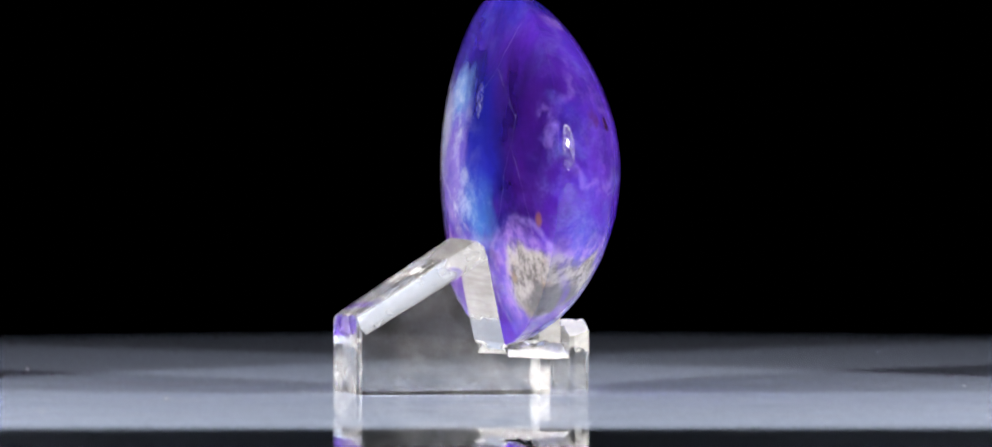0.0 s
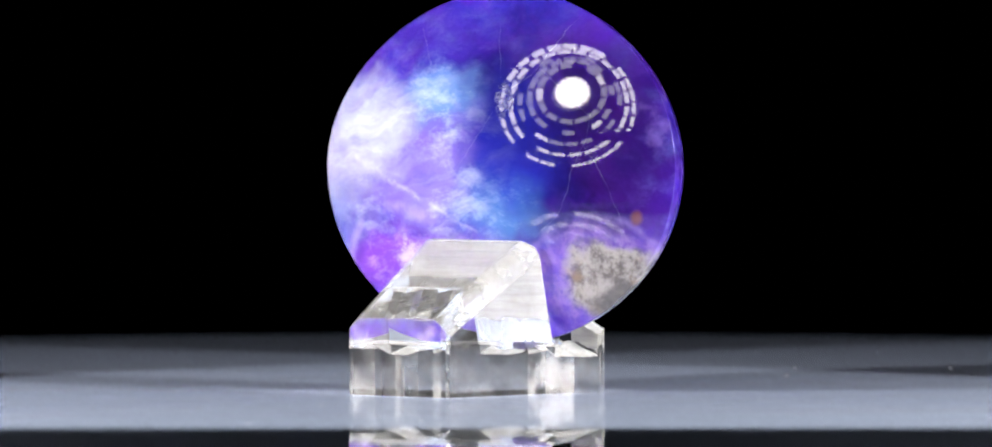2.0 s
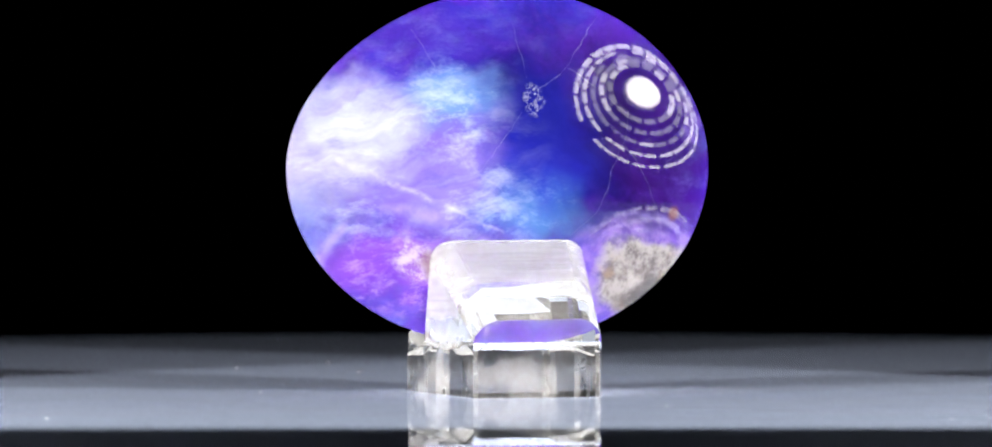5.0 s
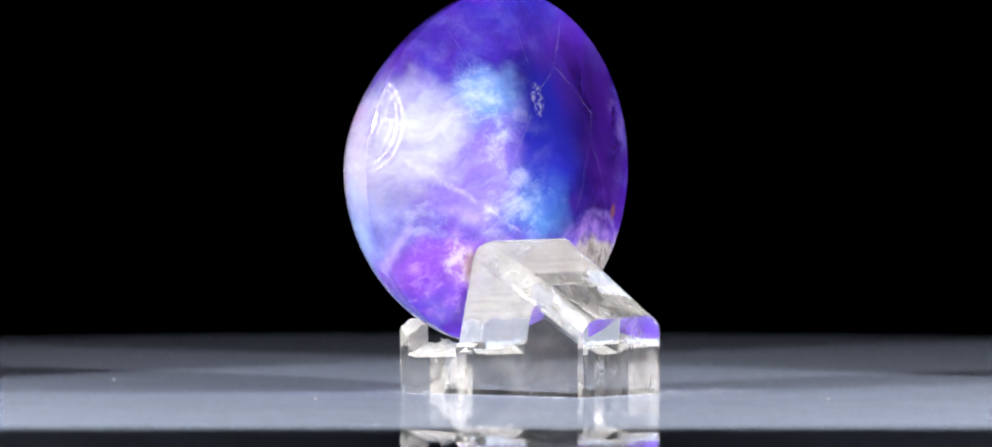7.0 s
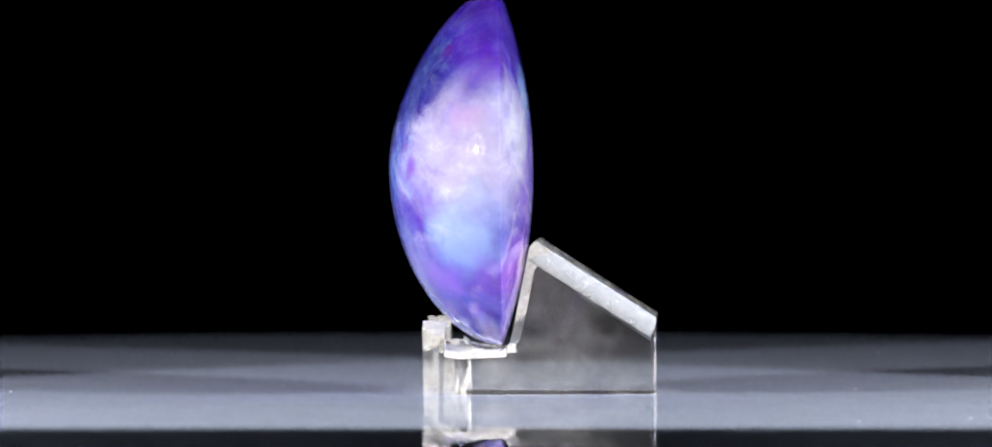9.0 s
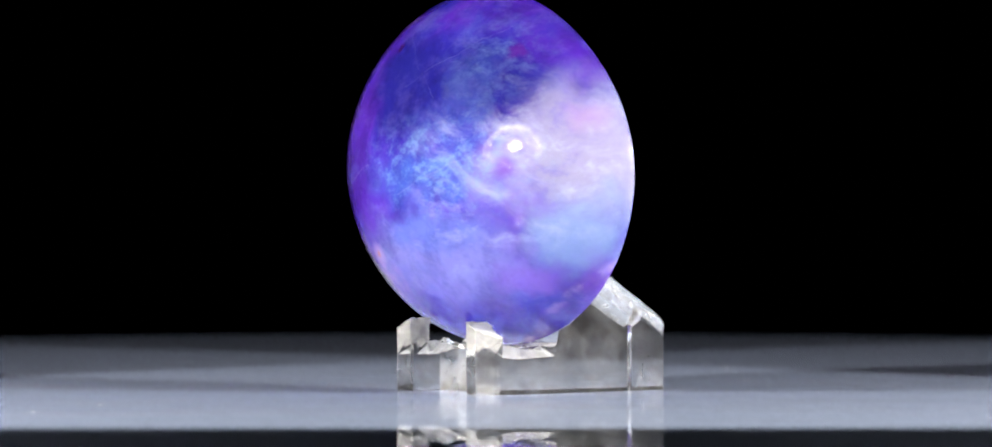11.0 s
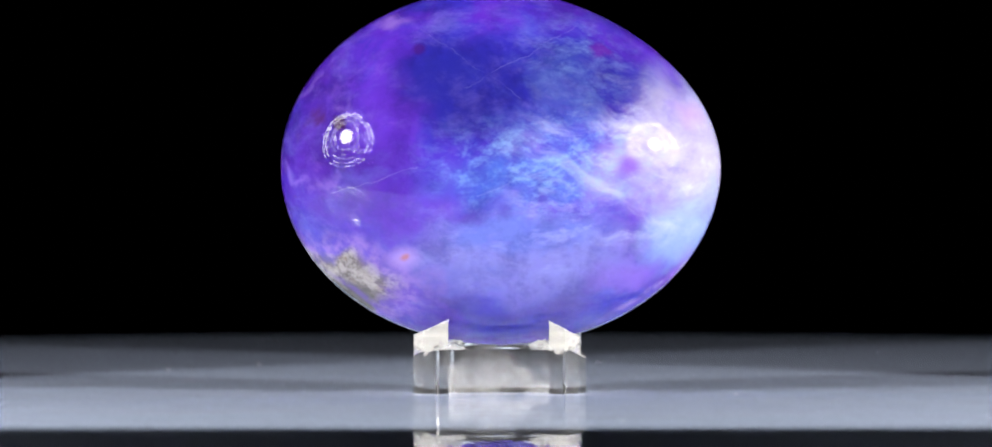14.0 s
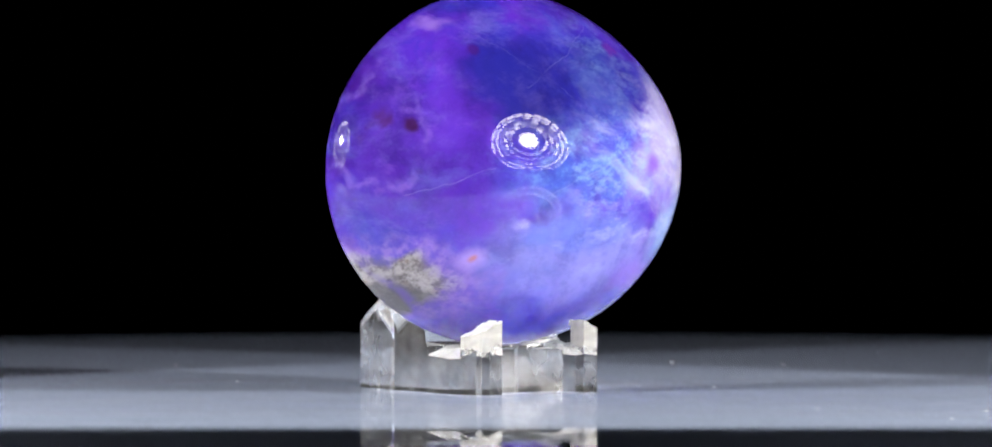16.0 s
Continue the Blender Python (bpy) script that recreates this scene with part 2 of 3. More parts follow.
    col = lay(col, (-27, 5, 8.5), (3.5, 4.5, 3.0), rgb(0.40, 0.24, 0.48), 0.5, 0.2, 1.2, p)
    col = lay(col, (14.0, 6, 20.0), (3.0, 5, 2.0), rgb(0.30, 0.18, 0.58), 0.5, 0.2, 1.2, p)
    col = lay(col, (26.5, 4.5, 6.9), (2.4, 2.6, 3.2), rgb(0.050, 0.012, 0.05), 0.7, 0.4, 1.1, p)
    col = lay(col, (22.5, 8.5, 6.5), (1.2, 2.6, 1.5), rgb(0.030, 0.006, 0.03), 0.85, 0.4, 1.1, shaken)
    col = lay(col, (22.0, 8.5, 0.0), (0.8, 2.6, 0.8), rgb(0.03, 0.008, 0.02), 0.9, 0.4, 1.1, shaken)
    col = lay(col, (26.5, 5.0, -3.0), (1.4, 1.6, 0.9), rgb(0.06, 0.015, 0.03), 0.8, 0.4, 1.1, p)
    col = lay(col, (25.2, -2, -6.6), (1.2, 2.5, 1.2), rgb(0.15, 0.055, 0.045), 0.8, 0.4, 1.1, shaken)
    col = lay(col, (11.5, 8, 16.5), (1.3, 4, 1.0), rgb(0.035, 0.006, 0.12), 0.8, 0.4, 1.1, shaken)
    col = lay(col, (-14.0, 8, 17.0), (3.0, 4, 1.6), rgb(0.08, 0.01, 0.22), 0.8, 0.4, 1.1, p)
    # a small chipped scar in the back
    scar = blob((3.7, -4, 9.3), (1.7, 6, 2.7), 0.6, 1.0, shaken)
    chips = n.math("ABSOLUTE", n.math("SUBTRACT", n.noise(at, 0.9, 4.0, 0.6, 0.8), 0.5))
    chipped = n.math("MULTIPLY", scar, n.smooth(chips, 0.0, 0.05, 1.0, 0.0))
    back_only = n.smooth(n.node("ShaderNodeSeparateXYZ", None, Vector=at).outputs["Y"], -1.5, 0.0, 1.0, 0.0)
    chipped = n.math("MULTIPLY", chipped, back_only)
    col = n.mix(n.math("MULTIPLY", chipped, 0.36), col, rgb(0.62, 0.62, 0.80))
    n.put(n.bsdf.inputs["Base Color"], col)
    n.put(n.bsdf.inputs["Subsurface Weight"], 0.25)
    n.put(n.bsdf.inputs["Subsurface Radius"], (0.5, 0.5, 1.0))
    n.put(n.bsdf.inputs["Subsurface Scale"], 0.0025)
    n.put(n.bsdf.inputs["Roughness"], n.math("ADD", 0.030, n.math("MULTIPLY", patch, 0.10)))
    n.put(n.bsdf.inputs["IOR"], 1.54)
    n.put(n.bsdf.inputs["Normal"], n.bump(chipped, 0.5, 0.0004))
    return n.mat


def clear_material():
    n = Nodes("clear_acrylic")
    at = n.coords()
    n.put(n.bsdf.inputs["Base Color"], rgb(0.98, 0.975, 0.94))
    smudge = n.noise(at, 160.0, 5.0, 0.65)
    n.put(n.bsdf.inputs["Transmission Weight"], n.smooth(smudge, 0.42, 0.72, 0.99, 0.93))
    n.put(n.bsdf.inputs["Roughness"], n.smooth(smudge, 0.45, 0.70, 0.01, 0.06))
    n.put(n.bsdf.inputs["IOR"], 1.49)
    n.put(n.bsdf.inputs["Normal"], n.bump(n.noise(at, 120.0, 2.0), 0.05, 0.0004))
    return n.mat


def sawn_material():
    n = Nodes("sawn_acrylic")
    at = n.coords()
    lines = n.noise(n.vec("MULTIPLY", at, (0.08, 1.0, 1.0)), 2600.0, 3.0)
    n.put(n.bsdf.inputs["Base Color"], rgb(0.92, 0.92, 0.90))
    n.put(n.bsdf.inputs["Transmission Weight"], 0.7)
    n.put(n.bsdf.inputs["Roughness"], 0.42)
    n.put(n.bsdf.inputs["IOR"], 1.49)
    n.put(n.bsdf.inputs["Normal"], n.bump(lines, 0.2, 0.0002))
    return n.mat


def frost_material(name, cover, lines_scale, streaks, light, mask=None):
    n = Nodes(name)
    at = n.coords()
    lines = n.noise(n.vec("MULTIPLY", at, (0.05, 1.0, 1.0)), lines_scale, 4.0, 0.6)
    cloudy = n.noise(at, 220.0, 4.0, 0.6)
    tone = n.mix(cloudy, rgb(0.82 * light, 0.80 * light, 0.75 * light), rgb(light, 0.985 * light, 0.95 * light))
    tone = n.mix(n.smooth(lines, 0.36, 0.58, streaks, 0.0), tone, rgb(0.40, 0.40, 0.38))
    front = n.node("ShaderNodeBsdfDiffuse", None, Color=tone).outputs[0]
    through_it = n.node("ShaderNodeBsdfTranslucent", None, Color=tone).outputs[0]
    white = n.node("ShaderNodeMixShader", None, Fac=0.5)
    n.tree.links.new(front, white.inputs[1])
    n.tree.links.new(through_it, white.inputs[2])
    clear = n.node("ShaderNodeBsdfTransparent").outputs[0]
    amount = n.math("MULTIPLY", n.smooth(lines, 0.25, 0.75, 0.78, 1.12), cover)
    if mask:
        amount = n.math("MULTIPLY", amount, mask(n, at))
    both = n.node("ShaderNodeMixShader", None, Fac=amount)
    n.tree.links.new(clear, both.inputs[1])
    n.tree.links.new(white.outputs[0], both.inputs[2])
    n.tree.links.new(both.outputs[0], n.out.inputs["Surface"])
    return n.mat


def table_material():
    n = Nodes("glossy_grey_board")
    at = n.coords()
    haze = n.noise(at, 14.0, 5.0, 0.6)
    grain = n.noise(at, 900.0, 3.0, 0.6)
    tone = n.mix(haze, rgb(0.56, 0.65, 0.86), rgb(0.63, 0.73, 0.95))
    diffuse = n.node("ShaderNodeBsdfDiffuse", None, Color=tone).outputs[0]
    gloss = n.node("ShaderNodeBsdfGlossy", None, Color=rgb(1, 1, 1), Roughness=0.008, Normal=n.bump(grain, 0.0015, 0.0001)).outputs[0]
    shine = n.math("MULTIPLY", n.node("ShaderNodeFresnel", None, IOR=1.62).outputs[0], 0.88)
    n.put(n.out.inputs["Surface"], n.node("ShaderNodeMixShader", None, Fac=shine).outputs[0])
    m = n.out.inputs["Surface"].links[0].from_node
    n.tree.links.new(diffuse, m.inputs[1])
    n.tree.links.new(gloss, m.inputs[2])
    return n.mat


def plain_material(name, colour, rough, metal=0.0, grain=0.1):
    n = Nodes(name)
    at = n.coords()
    dark = rgb(*[c * (1 - grain) for c in colour])
    lite = rgb(*[min(1, c * (1 + grain)) for c in colour])
    n.put(n.bsdf.inputs["Base Color"], n.mix(n.noise(at, 40.0, 4.0), dark, lite))
    n.put(n.bsdf.inputs["Roughness"], rough)
    n.put(n.bsdf.inputs["Metallic"], metal)
    return n.mat


def glow_material(name, colour, strength):
    n = Nodes(name)
    n.put(n.bsdf.inputs["Base Color"], rgb(0.8, 0.8, 0.8))
    n.put(n.bsdf.inputs["Emission Color"], rgb(*colour))
    n.put(n.bsdf.inputs["Emission Strength"], strength)
    return n.mat


STONE = stone_material()
CLEAR = clear_material()
SAWN = sawn_material()


def beside_the_middle(n, at):
    x = n.math("ABSOLUTE", n.node("ShaderNodeSeparateXYZ", None, Vector=at).outputs["X"])
    return n.smooth(n.math("ADD", x, n.math("MULTIPLY", n.noise(at, 420.0, 4.0, 0.6), 0.004)), 0.0068, 0.0082)


def chipped_rim(n, at):
    z = n.node("ShaderNodeSeparateXYZ", None, Vector=at).outputs["Z"]
    return n.smooth(n.math("ADD", z, n.math("MULTIPLY", n.noise(at, 330.0, 4.0, 0.6), 0.0070)), 0.0098, 0.0104)


def above_the_seat(n, at):
    z = n.node("ShaderNodeSeparateXYZ", None, Vector=at).outputs["Z"]
    return n.smooth(n.math("ADD", z, n.math("MULTIPLY", n.noise(at, 150.0, 3.0, 0.5), 0.003)), 0.0108, 0.0128, 0.08, 1.0)


FROST = frost_material("frosted_saw_cut", 0.66, 1300.0, 0.22, 0.60, above_the_seat)
FROST_NOTCH = frost_material("frosted_notch", 0.85, 900.0, 0.15, 0.75, beside_the_middle)
FROST_TOOTH = frost_material("frosted_tooth", 0.85, 900.0, 0.2, 0.70)
FROST_GAP = frost_material("milky_gap_wall", 0.26, 260.0, 0.35, 0.75, lambda n, at: n.smooth(n.noise(at, 170.0, 3.0, 0.5), 0.44, 0.58))
FROST_CHIP = frost_material("chipped_rim", 0.78, 700.0, 0.25, 0.66, chipped_rim)
FROST_RAMP = frost_material("hazy_saw_cut", 0.20, 1300.0, 0.45, 0.60)
FROST_EDGE = frost_material("frosted_edge", 0.34, 500.0, 0.1, 0.70)
TABLE = table_material()
BLACK_CLOTH = plain_material("black_velvet", (0.004, 0.004, 0.005), 0.95)
BLACK_PAINT = plain_material("black_painted_metal", (0.02, 0.02, 0.02), 0.45)
DUST = plain_material("white_dust", (0.6, 0.6, 0.6), 0.8)
LED = glow_material("led_chip", (1.0, 0.98, 0.95), 320.0)
# cup and facets glow themselves, in place of light thrown back off a reflector
CUP = glow_material("glowing_reflector_cup", (1.0, 0.98, 0.95), 18.0)
FACET = glow_material("glowing_reflector_facet", (1.0, 0.98, 0.95), 4.5)
RIM_FACET = glow_material("glowing_rim_facet", (1.0, 0.98, 0.95), 13.0)


# ---- building ----
def link(name, bm, materials, parent=None, smooth=False):
    mesh = bpy.data.meshes.new(name)
    bmesh.ops.recalc_face_normals(bm, faces=bm.faces)
    bm.to_mesh(mesh)
    bm.free()
    for m in materials if isinstance(materials, (list, tuple)) else [materials]:
        mesh.materials.append(m)
    if smooth:
        for f in mesh.polygons:
            f.use_smooth = True
    ob = new(name, mesh)
    ob.parent = parent
    return ob


def part(name, bm, material, parent, label="", smooth=False):
    return tagged(link(name, bm, material, parent, smooth), label)


def box(bm, x0, x1, y0, y1, z0, z1):
    m = Matrix.Translation(((x0 + x1) / 2, (y0 + y1) / 2, (z0 + z1) / 2)) @ Matrix.Diagonal((x1 - x0, y1 - y0, z1 - z0, 1))
    return bmesh.ops.create_cube(bm, size=1.0, matrix=m)["verts"]


def prism(points, axis, lo, hi):
    """A closed prism: a polygon in the two other axes, drawn out along an axis."""
    bm = bmesh.new()
    rings = []
    for h in (lo, hi):
        ring = []
        for a, b in points:
            co = {"x": (h, a, b), "y": (a, h, b), "z": (a, b, h)}[axis]
            ring.append(bm.verts.new(co))
        rings.append(ring)
    k = len(points)
    for i in range(k):
        bm.faces.new((rings[0][i], rings[0][(i + 1) % k], rings[1][(i + 1) % k], rings[1][i]))
    bm.faces.new(rings[0])
    bm.faces.new(rings[1])
    bmesh.ops.recalc_face_normals(bm, faces=bm.faces)
    return bm


# ---- the studio ----
def studio():
    bm = bmesh.new()
    box(bm, -2.5, 2.5, -2.5, 2.5, -0.80, -0.76)
    tagged(link("floor", bm, BLACK_CLOTH), "black studio floor in the dark", "floor", kind="structure")
    bm = bmesh.new()
    box(bm, -2.5, 2.5, 2.5, 2.55, -0.76, 2.4)
    tagged(link("backdrop", bm, BLACK_CLOTH), "plain black cloth backdrop behind the table", "backdrop", kind="structure")
    bm = bmesh.new()
    box(bm, -0.9, 0.9, -0.75, 0.75, -0.070, -0.040)
    tagged(link("table", bm, BLACK_CLOTH), "table draped in black cloth", "table", kind="structure")
    for x in (-0.8, 0.8):
        for y in (-0.65, 0.65):
            bm = bmesh.new()
            box(bm, x - 0.03, x + 0.03, y - 0.03, y + 0.03, -0.76, -0.070)
            tagged(link("table_leg", bm, BLACK_PAINT), "black square table leg", "table leg", kind="structure")
    for name, b in (("wall_west", (-2.55, -2.5, -2.5, 2.5)), ("wall_east", (2.5, 2.55, -2.5, 2.5)), ("wall_south", (-2.5, 2.5, -2.55, -2.5))):
        bm = bmesh.new()
        box(bm, *b, -0.76, 2.4)
        tagged(link(name, bm, BLACK_CLOTH), "black studio wall in the dark", "wall", kind="structure")
    bm = bmesh.new()
    box(bm, -2.5, 2.5, -2.5, 2.5, 2.4, 2.45)
    tagged(link("ceiling", bm, BLACK_CLOTH), "black studio ceiling in the dark", "ceiling", kind="structure")


def turntable():
    top = new("turntable")
    tagged(top, "large grey turntable with a glossy mirror-like top, turning slowly", "turntable")
    bm = bmesh.new()
    bmesh.ops.create_cone(bm, cap_ends=True, segments=128, radius1=0.21, radius2=0.21, depth=0.012, matrix=Matrix.Translation((0, 0, -0.006)))
    part("turntable_top", bm, TABLE, top)
    bm = bmesh.new()
    bmesh.ops.create_cone(bm, cap_ends=True, segments=64, radius1=0.14, radius2=0.14, depth=0.028, matrix=Matrix.Translation((0, 0, -0.026)))
    part("drive_drum", bm, BLACK_PAINT, top, "black drum under the top")
    bm = bmesh.new()
    for _ in range(10):
        a, r = random.uniform(0, 2 * math.pi), 0.025 + 0.085 * random.random()
        size = random.uniform(0.08, 0.16) * MM
        bmesh.ops.create_icosphere(bm, subdivisions=1, radius=size, matrix=Matrix.Translation((r * math.cos(a), r * math.sin(a), size * 0.4)) @ Matrix.Rotation(a * 3, 4, "Z") @ Matrix.Diagonal((1.8, 0.8, 0.6, 1)))
    tagged(part("dust", bm, DUST, top, "white dust specks"), kind="stuff")
    return top


# ---- the stone ----
STONE_C = Vector((-0.15, 0.0, 31.5))
STONE_A, STONE_B = 30.8, 25.0
DOME, DOME_DROP, BACK = 15.5, 2.6, 4.7
STONE_TURN = 2.7
STONE_LEAN = 0.65


def stone():
    bm = bmesh.new()
    rings, segs = 44, 128

    def shell(front):
        rows = []
        for i in range(rings):
            k = i / (rings - 1)
            r = math.sin(k * math.pi / 2)
            row = []
            for j in range(segs):
                a = 2 * math.pi * j / segs
                x, z = math.cos(a) * r, math.sin(a) * r
                if front:
                    y = (DOME - DOME_DROP * max(0.0, z) ** 1.35) * max(0.0, 1 - r * r) ** 0.575
                else:
                    y = -BACK * max(0.0, 1 - r * r) ** 0.92
                flat = 1 - 0.11 * max(0.0, -math.cos(a)) * max(0.0, math.sin(a)) ** 1.6
                row.append((STONE_C.x + x * STONE_A * flat, STONE_C.y + y, STONE_C.z + z * STONE_B * flat))
            rows.append(row)
        return rows

    for front in (True, False):
        rows = shell(front)
        centre = bm.verts.new(Vector(rows[0][0]) * MM)
        last = None
        for row in rows[1:]:
            ring = [bm.verts.new(Vector(c) * MM) for c in row]
            for j in range(segs):
                if last is None:
                    bm.faces.new((centre, ring[j], ring[(j + 1) % segs]))
                else:
                    bm.faces.new((last[j], ring[j], ring[(j + 1) % segs], last[(j + 1) % segs]))
            last = ring
    bmesh.ops.remove_doubles(bm, verts=bm.verts, dist=1e-6)
    # the object's origin lies on the stone's own centre
    c = STONE_C * MM
    bmesh.ops.translate(bm, verts=bm.verts, vec=-c)
    ob = link("polished_stone", bm, STONE, smooth=True)
    return tagged(ob, "polished oval violet and blue stone with white clouds", "stone")


# ---- the stand ----
def cut(name, bms, materials):
    """The first solid, cut by the others with the operation named."""
    base = new(name, bpy.data.meshes.new(name))
    bms[0].to_mesh(base.data)
    bms[0].free()
    tools = []
    for op, bm in bms[1:]:
        tool = new("tool", bpy.data.meshes.new("tool"))
        bm.to_mesh(tool.data)
        bm.free()
        mod = base.modifiers.new("cut", "BOOLEAN")
        mod.operation, mod.object, mod.solver = op, tool, "EXACT"
        tools.append(tool)
    bpy.context.view_layer.update()
    done = bpy.data.meshes.new_from_object(base.evaluated_get(bpy.context.evaluated_depsgraph_get()))
    for tool in tools:
        bpy.data.objects.remove(tool)
    bpy.data.objects.remove(base)
    bm = bmesh.new()
    bm.from_mesh(done)
    bmesh.ops.remove_doubles(bm, verts=bm.verts, dist=2e-5)
    bmesh.ops.dissolve_limit(bm, angle_limit=radians(0.05), verts=bm.verts, edges=bm.edges)
    return link(name, bm, materials)


def arc(cx, cy, r, a0, a1, k):
    return [(cx + r * math.cos(radians(a0 + (a1 - a0) * i / k)), cy + r * math.sin(radians(a0 + (a1 - a0) * i / k))) for i in range(k + 1)]


def mm(points):
    return [(a * MM, b * MM) for a, b in points]


def sheet(name, body, test, material, parent, label, inset=0.45, sink=0.07):
    """A thin frosted layer just inside the faces of the body that pass the test."""
    bm = bmesh.new()
    bm.from_mesh(body.data)
    bm.normal_update()
    keep = [f for f in bm.faces if test(f.calc_center_median() / MM, f.normal)]
    drop = [f for f in bm.faces if f not in keep]
    bmesh.ops.delete(bm, geom=drop, context="FACES")
    for v in bm.verts:
        v.co -= v.normal * sink * MM
    ring = bmesh.ops.inset_region(bm, faces=bm.faces, thickness=inset * MM, use_even_offset=True)["faces"]
    bmesh.ops.delete(bm, geom=ring, context="FACES")
    return part(name, bm, material, parent, label)


def shoulder(k, r):
    """A cutter that rounds the edge between the sloping face and one side."""
    bm = bmesh.new()
    rings = []
    for y in (-30.0, 0.5):
        wide = (8.7 + (y + 25) / 30 * 3.4) if k > 0 else (8.87 + (y + 25) / 30 * 3.23)
        top = 21.4 + (y + 5.3) * 0.632
        curve = arc(wide - r, top - r * 1.15, r, 0, 90, 10)
        curve = [(x, top - r * 1.15 + (z - top + r * 1.15) * 1.15) for x, z in curve]
        outline = [(wide + 0.02, curve[0][1] - 0.4)] + curve[1:-1] + [(wide - r, top + 0.03), (wide - r, top + 3), (wide + 4, top + 3), (wide + 4, curve[0][1] - 0.4)]
        rings.append([bm.verts.new((k * x * MM, y * MM, z * MM)) for x, z in outline])
    count = len(rings[0])
    for i in range(count):
        bm.faces.new((rings[0][i], rings[0][(i + 1) % count], rings[1][(i + 1) % count], rings[1][i]))
    bm.faces.new(rings[0])
    bm.faces.new(rings[1])
    bmesh.ops.recalc_face_normals(bm, faces=bm.faces)
    return bm


def stand():
    root = new("display_stand")
    tagged(root, "clear cut acrylic display stand with frosted sawn notch", "display stand")
    side = [(-23.0, 0.05), (10.3, 0.05), (10.4, 11.0), (7.4, 11.0), (6.4, 8.8), (4.5, 6.7), (1.5, 6.2), (-0.8, 6.1), (-1.9, 7.2), (-2.7, 11.0), (-4.55, 20.6), (-5.3, 21.4), (-23.0, 10.22)]
    solid = prism(mm(side), "x", -0.02, 0.02)
    plan = prism(mm([(-7.9, -22.1), (8.0, -21.8), (8.7, -21.6), (9.05, -21.1), (12.1, 5.0), (11.8, 8.0), (10.4, 10.2), (10.4, 14), (-9.3, 14), (-9.3, 10.2), (-11.1, 8.0), (-12.1, 5.0), (-9.25, -21.4), (-8.7, -21.9)]), "z", -0.01, 0.04)
    gap = prism(mm([(-7.0, 5.4), (-3.5, 4.6), (0, 4.3), (3.5, 4.6), (7.0, 5.4), (7.0, 14), (-7.0, 14)]), "z", -0.01, 0.04)
    slope_l = prism(mm([(-14, 6.6), (-6.6, 10.4), (-6.6, 13), (-14, 13)]), "y", 0.002, 0.014)
    slope_r = prism(mm([(6.4, 10.6), (14, 7.2), (14, 13), (6.4, 13)]), "y", 0.002, 0.014)
    cuts = [("INTERSECT", plan), ("DIFFERENCE", gap), ("DIFFERENCE", slope_l), ("DIFFERENCE", slope_r)]
    for k in (-1, 1):
        # the notch falls away towards both sides
        fall = [(k * 6.5, 7.2), (k * 14, 4.4), (k * 14, 9.5), (k * 6.5, 9.5)]
        cuts.append(("DIFFERENCE", prism(mm(fall), "y", -0.0014, 0.0072)))
        # rounded shoulders that follow the sloping face down
        cuts.append(("DIFFERENCE", shoulder(k, 3.3)))
    body = cut("block", [solid] + cuts, [CLEAR, SAWN])
    body.parent = root
    bm = bmesh.new()
    bm.from_mesh(body.data)
    bm.normal_update()
    # chipped, uneven edges round the notch and the teeth
    rough = [e for e in bm.edges if all(v.co.z > 4.2 * MM and v.co.y > -1.3 * MM for v in e.verts)]
    split = bmesh.ops.subdivide_edges(bm, edges=rough, cuts=5)
    chipped = {v for v in split["geom_inner"] if isinstance(v, bmesh.types.BMVert)}
    for v in chipped:
        shift = noise.noise_vector(v.co * 1400.0) * 0.24 * MM
        upright = [f for f in v.link_faces if abs(f.normal.z) < 0.3]
        v.co += Vector((0, 0, shift.z)) if upright else shift
    faces = {f for v in chipped for f in v.link_faces if abs(f.normal.z) > 0.3}
    bmesh.ops.triangulate(bm, faces=list(faces))
    bm.to_mesh(body.data)
    bm.free()
    for f in body.data.polygons:
        f.use_smooth = 0.1 < abs(f.normal.x) < 0.985 and f.normal.z > 0.1 and f.center.y < -4 * MM
    backrest = lambda c, v: v.y > 0.6 and -4.6 < c.y < 0 and c.z > 7
    notch = lambda c, v: v.z > 0.6 and c.y > -1.7 and 4.2 < c.z < 9.6 and c.y < 7.3
    teeth = lambda c, v: v.z > 0.5 and c.y > 6.5 and c.z > 7
    ramp = lambda c, v: v.z > 0.6 and v.y < -0.2 and abs(v.x) < 0.1 and c.y < -4
    for f in body.data.polygons:
        c, v = f.center / MM, f.normal
        if teeth(c, v):
            f.material_index = 1
    sheet("backrest_face", body, backrest, FROST, root, "frosted sawn backrest face")
    sheet("notch_face", body, notch, FROST_NOTCH, root, "frosted sawn notch")
    sheet("tooth_faces", body, teeth, FROST_TOOTH, root, "frosted sawn tooth tops", 0.3)
    tooth_sides = lambda c, v: abs(v.z) < 0.3 and 4.9 < c.y < 12 and c.z > 1.5
    sheet("chipped_sides", body, tooth_sides, FROST_CHIP, root, "white chipped edges of the teeth", 0.12)
    gap_wall = lambda c, v: v.y > 0.8 and 4.0 < c.y < 5.6 and abs(c.x) < 7
    sheet("gap_wall_face", body, gap_wall, FROST_GAP, root, "milky patches on the gap's wall", 0.1)
    chamfer = lambda c, v: 0.15 < abs(v.x) < 0.97 and v.z > 0.15 and c.y < -5 and c.z > 8
    sheet("chamfer_face", body, chamfer, FROST_EDGE, root, "hazy rounded shoulders", 0.25)
